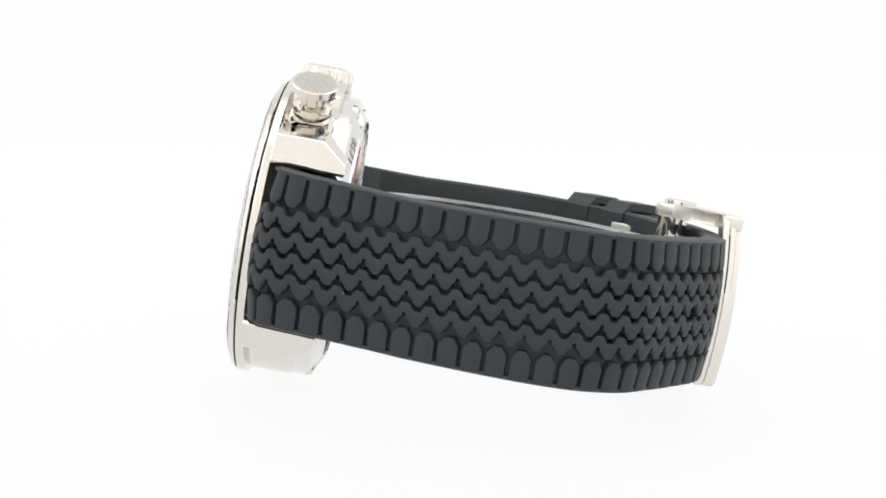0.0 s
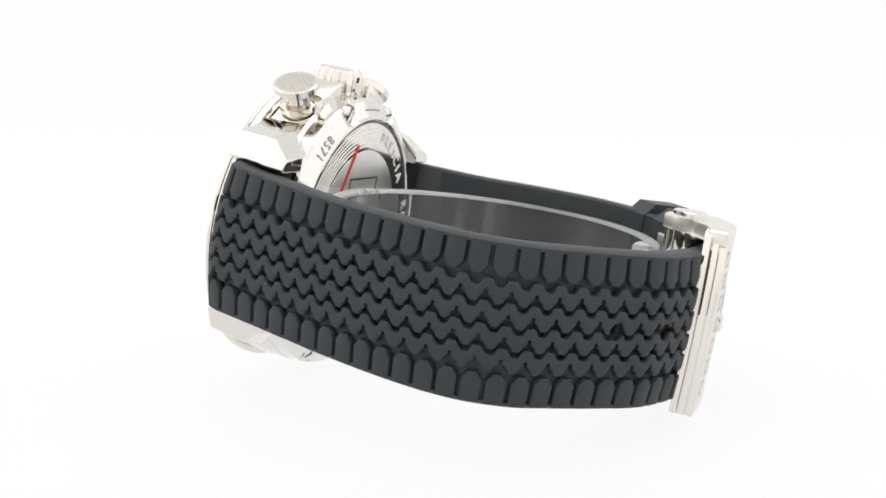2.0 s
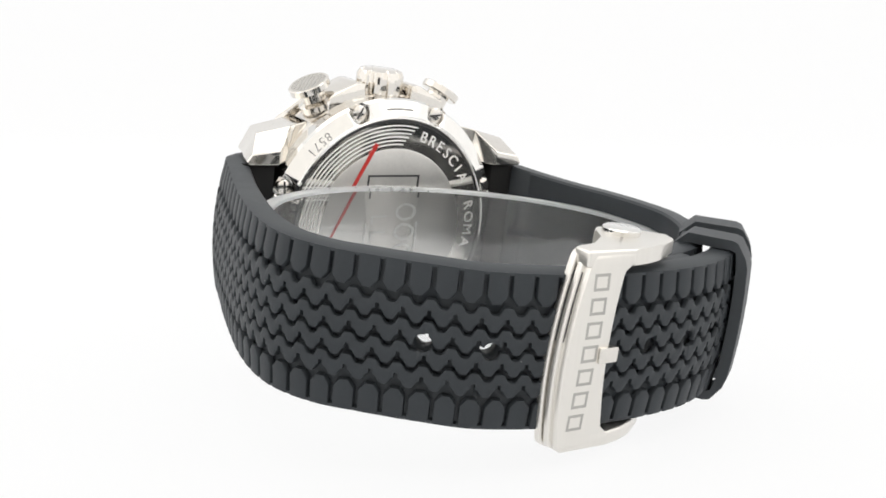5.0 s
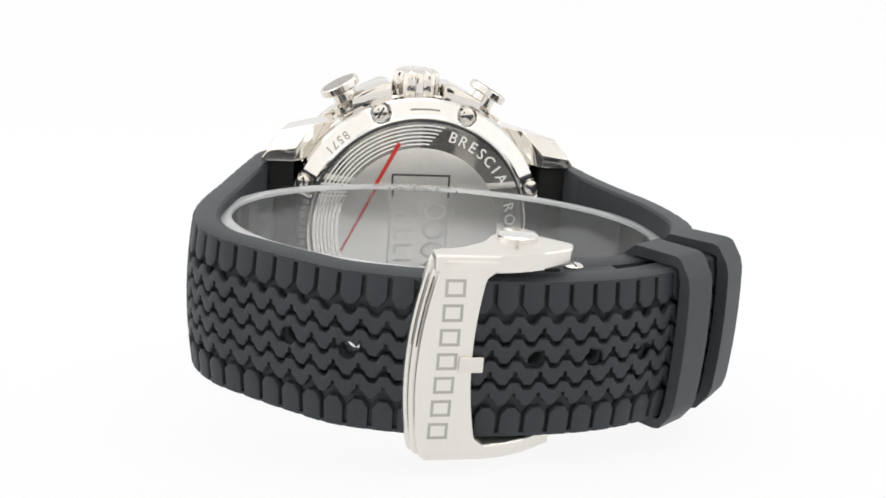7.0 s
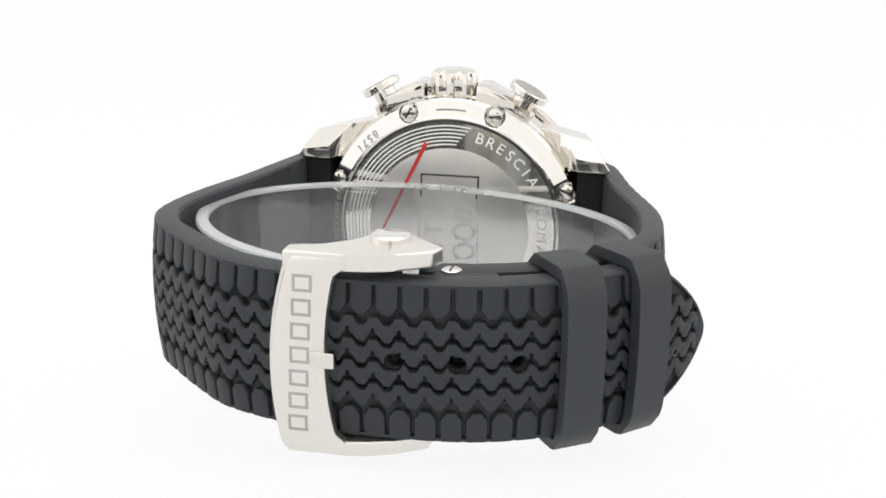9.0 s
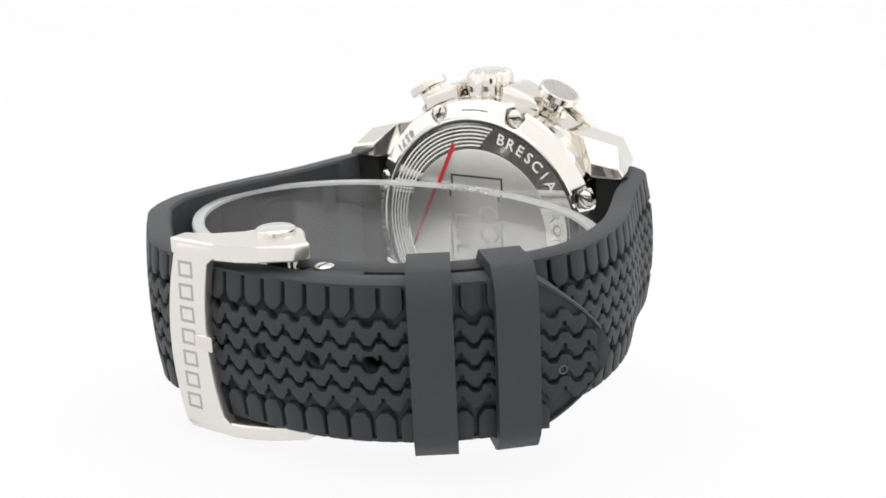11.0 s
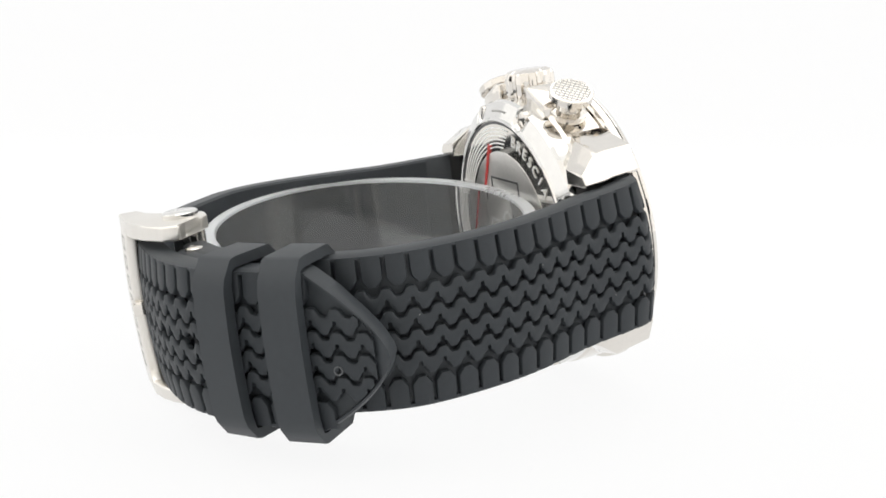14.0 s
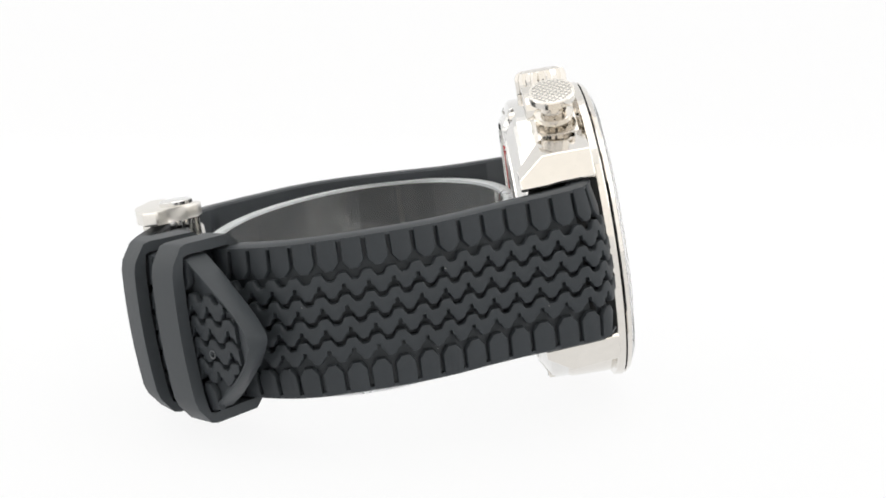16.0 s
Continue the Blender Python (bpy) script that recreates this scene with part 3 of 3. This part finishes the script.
def make_buckle():
    zc, end = 0.95, 12.05

    def bow(v):
        return 41.8 - 0.003 * v * v

    def place(u, v, w):
        return (bow(v) + w, u, v + zc)

    def side(v):
        return -10.6 + 0.0118 * (v + 2.5) ** 2 + 1.5 * max(0.0, abs(v) - 11.2) ** 2

    def inner(v):
        """The edge of the opening: a shallow arc with rounded corners."""
        a = abs(v)
        if a > 10.3:
            return -1.0
        return -3.4 + 0.0115 * v * v + 1.2 * max(0.0, (a - 9.0) / 1.3) ** 3

    def strip(left, right, lo, hi, v0, v1, bevel, n=48):
        """A bowed bar between two edges, with broken corners."""
        bm = bmesh.new()
        rows = []
        for k in range(n + 1):
            v = v0 + (v1 - v0) * k / n
            y0, y1 = left(v), right(v)
            tuck = 0.6 * bevel if k in (0, n) else 0.0
            sec = ((y0, lo), (y0, hi - bevel), (y0 + 0.3 * bevel, hi - 0.3 * bevel), (y0 + bevel, hi), (y1 - bevel, hi), (y1 - 0.3 * bevel, hi - 0.3 * bevel), (y1, hi - bevel), (y1, lo))
            rows.append([bm.verts.new(place(y, v, w - (tuck if w > lo else 0.0))) for y, w in sec])
        for a, b in zip(rows, rows[1:]):
            for i in range(8):
                bm.faces.new((a[i], a[(i + 1) % 8], b[(i + 1) % 8], b[i]))
        bm.faces.new(rows[0])
        bm.faces.new(rows[-1])
        return bm

    frame_ob = part("buckle", strip(lambda v: side(v) + 0.95, inner, -1.2, 0.0, -end, end, 0.25), BRUSHED, watch, "satin steel pin buckle", smooth=35)
    # the outer side steps back in ridges, with dark slots along its upper half
    for inset, lo, hi in ((0.4, -1.75, -1.0), (0.0, -2.9, -2.0)):
        part("buckle_step", strip(lambda v: side(v) + inset, lambda v: side(v) + 2.6, lo, hi, 0.02 - end, end - 0.02, 0.2), BRUSHED, frame_ob, "polished stepped edge of the buckle", smooth=35)
    part("buckle_core", strip(lambda v: side(v) + 0.85, lambda v: side(v) + 2.5, -2.8, -0.9, 0.1 - end, end - 0.1, 0.1), BRUSHED, frame_ob, smooth=35)
    for lo, hi, inset in ((-1.3, -0.92, 0.72), (-2.25, -1.72, 0.36)):
        part("side_slot", strip(lambda v: side(v) + inset, lambda v: side(v) + inset + 0.6, lo, hi, 1.5, 9.5, 0.05, 12), SLOT, frame_ob, "dark slot in the side", smooth=0)
    top = [(41.4, -8.2), (41.4, -1.0), (41.0, 1.5), (40.1, 4.2), (38.2, 8.0), (36.0, 8.8), (35.0, 6.8), (32.6, 5.2), (31.4, 3.6), (31.4, 1.4), (33.0, -0.3), (36.0, -1.4), (38.4, -4.5), (38.8, -8.2)]
    low = [(41.4, -8.2), (41.4, -1.0), (40.9, 1.5), (39.9, 4.0), (37.6, 7.6), (36.0, 7.8), (37.2, 3.2), (38.4, -4.5), (38.8, -8.2)]
    for pro, lo, hi in ((top, 11.1, 13.04), (low, -11.14, -9.3)):
        part("buckle_arm", prism(pro, lo, hi, lambda u, v, w: (u, v, w), 0.3, 3), BRUSHED, frame_ob, "satin steel side arm of the buckle", smooth=30)
    part("release_button", lathe([(9.0, 1.4), (12.8, 1.4), (12.85, 2.2), (13.1, 2.3), (13.2, 2.1), (13.35, 2.1), (13.45, 2.35), (14.1, 2.35), (14.3, 2.1), (14.3, 0), (9.0, 0)], (34.7, 2.5, -0.5), "z", 48), CLEAN, frame_ob, "polished steel push button")
    part("button_post", lathe([(6.0, 1.6), (11.5, 1.6), (11.5, 0), (6.0, 0)], (33.4, 2.2, 0), "z", 32), STEEL, frame_ob, "polished steel post")
    part("buckle_pin", box((39.6, -5.0, -0.2), (42.2, -2.2, 1.7), 0.15), STEEL, frame_ob, "small steel tongue of the buckle")
    # the engraved name as seven plain open squares
    for k in range(7):
        v = -8.3 + 2.8 * k
        y = -6.3 + 0.05 * v
        for (v0, v1), (y0, y1) in (((-1.0, -0.66), (-1.15, 1.15)), ((0.66, 1.0), (-1.15, 1.15)), ((-0.66, 0.66), (0.81, 1.15)), ((-0.66, 0.66), (-1.15, -0.81))):
            bm = prism([(y + y0, v + v0), (y + y1, v + v0), (y + y1, v + v1), (y + y0, v + v1)], -0.1, 0.02, place)
            part("engraved_bar", bm, ETCHED, frame_ob, smooth=0)


make_buckle()


def make_clasp():
    """The folded clasp under the tail: a curved blade, its hinge block and a slotted screw."""
    blade = Course([(36.0, -6.0), (36.6, 0.0), (36.0, 7.0), (33.8, 14.0), (30.0, 20.0)])
    bm = bmesh.new()
    rows = []
    for k in range(25):
        q = blade.length * k / 24
        rows.append([bm.verts.new(blade.spot(q, z, h)) for z, h in ((-7.4, -0.2), (7.4, -0.2), (7.7, -0.5), (7.7, -1.6), (7.4, -1.9), (-7.4, -1.9), (-7.7, -1.6), (-7.7, -0.5))])
    for a, b in zip(rows, rows[1:]):
        for i in range(8):
            bm.faces.new((a[i], a[(i + 1) % 8], b[(i + 1) % 8], b[i]))
    bm.faces.new(rows[0])
    bm.faces.new(rows[-1])
    clasp = part("folding_clasp", bm, SATIN, watch, "folded satin steel clasp blade")
    cx, cy, cz = CLASP
    part("hinge_block", prism([(cx - 1.8, cy - 2.0), (cx + 1.8, cy - 2.0), (cx + 2.0, cy + 1.0), (cx + 0.6, cy + 5.5), (cx - 1.4, cy + 5.2), (cx - 2.2, cy + 1)], -7.0, cz - 0.15, lambda u, v, w: (u, v, w), 0.4), RUBBER_SMOOTH, clasp, "black rubber-coated hinge block")
    part("clasp_screw", lathe([(cz - 1.0, 1.15), (cz + 0.1, 1.15), (cz + 0.3, 0.85), (cz + 0.3, 0), (cz - 1, 0)], (cx, cy, 0), "z", 32), STEEL, clasp, "slotted steel screw")
    part("screw_slot", box((cx - 0.95, cy - 0.12, cz + 0.2), (cx + 0.95, cy + 0.12, cz + 0.33), 0), SLOT, clasp, smooth=0)


CLASP = (34.7, 9.5, 9.9)
make_clasp()


# ---- the display cuff ----
def make_cuff():
    """An open ring of clear plastic with frosted cut edges and two end tabs toward the buckle."""
    holder = tagged(new("display_cuff"), "clear plastic display cuff sprung inside the strap", "watch cuff")
    holder.empty_display_size = 0.01

    def ring(section, name, mat, label):
        bm = bmesh.new()
        rows = []
        n = 120
        for k in range(n + 1):
            a = radians(-171 + 351 * k / n) + math.pi
            cx, cy, rx, ry = 9.0, -0.35, 20.6, 28.8
            x, y = cx + rx * math.cos(a), cy + ry * math.sin(a)
            nx, ny = math.cos(a) / rx, math.sin(a) / ry
            l = math.hypot(nx, ny)
            rows.append([bm.verts.new((x + nx / l * h, y + ny / l * h, z)) for h, z in section])
        m = len(section)
        for a, b in zip(rows, rows[1:]):
            for i in range(m):
                bm.faces.new((a[i], a[(i + 1) % m], b[(i + 1) % m], b[i]))
        bm.faces.new(rows[0])
        bm.faces.new(rows[-1])
        return part(name, bm, mat, holder, label)
    ring([(0, 7.2), (1.8, 7.2), (1.8, -8.8), (0, -8.8)], "cuff_band", ACRYLIC, "clear bent plastic band")
    ring([(0, 7.25), (0.1, 7.65), (0.3, 7.75), (1.5, 7.75), (1.7, 7.65), (1.8, 7.25)], "cuff_rim", FROST, "frosted cut edge")
    ring([(0, -8.85), (0.1, -9.2), (1.7, -9.2), (1.8, -8.85)], "cuff_rim", FROST, "frosted cut edge")
    for y0, y1 in ((3.2, 7.6),):
        part("cuff_tab", box((27.4, y0, -9.0), (29.8, y1, 7.9), 0.5), FROST, holder, "frosted end tab")
    return holder


cuff = make_cuff()


def motions():
    """The watch and its cuff turn with the turntable, at an even pace."""
    rows = [(0.5 * k, pose(0, 0, 0, 0, 0, OMEGA * 0.5 * k) @ BASE) for k in range(33)]
    walk(watch, rows)
    walk(cuff, [(t, m @ pose(0, 0, 0, -1.5, 0, 0)) for t, m in rows])


motions()
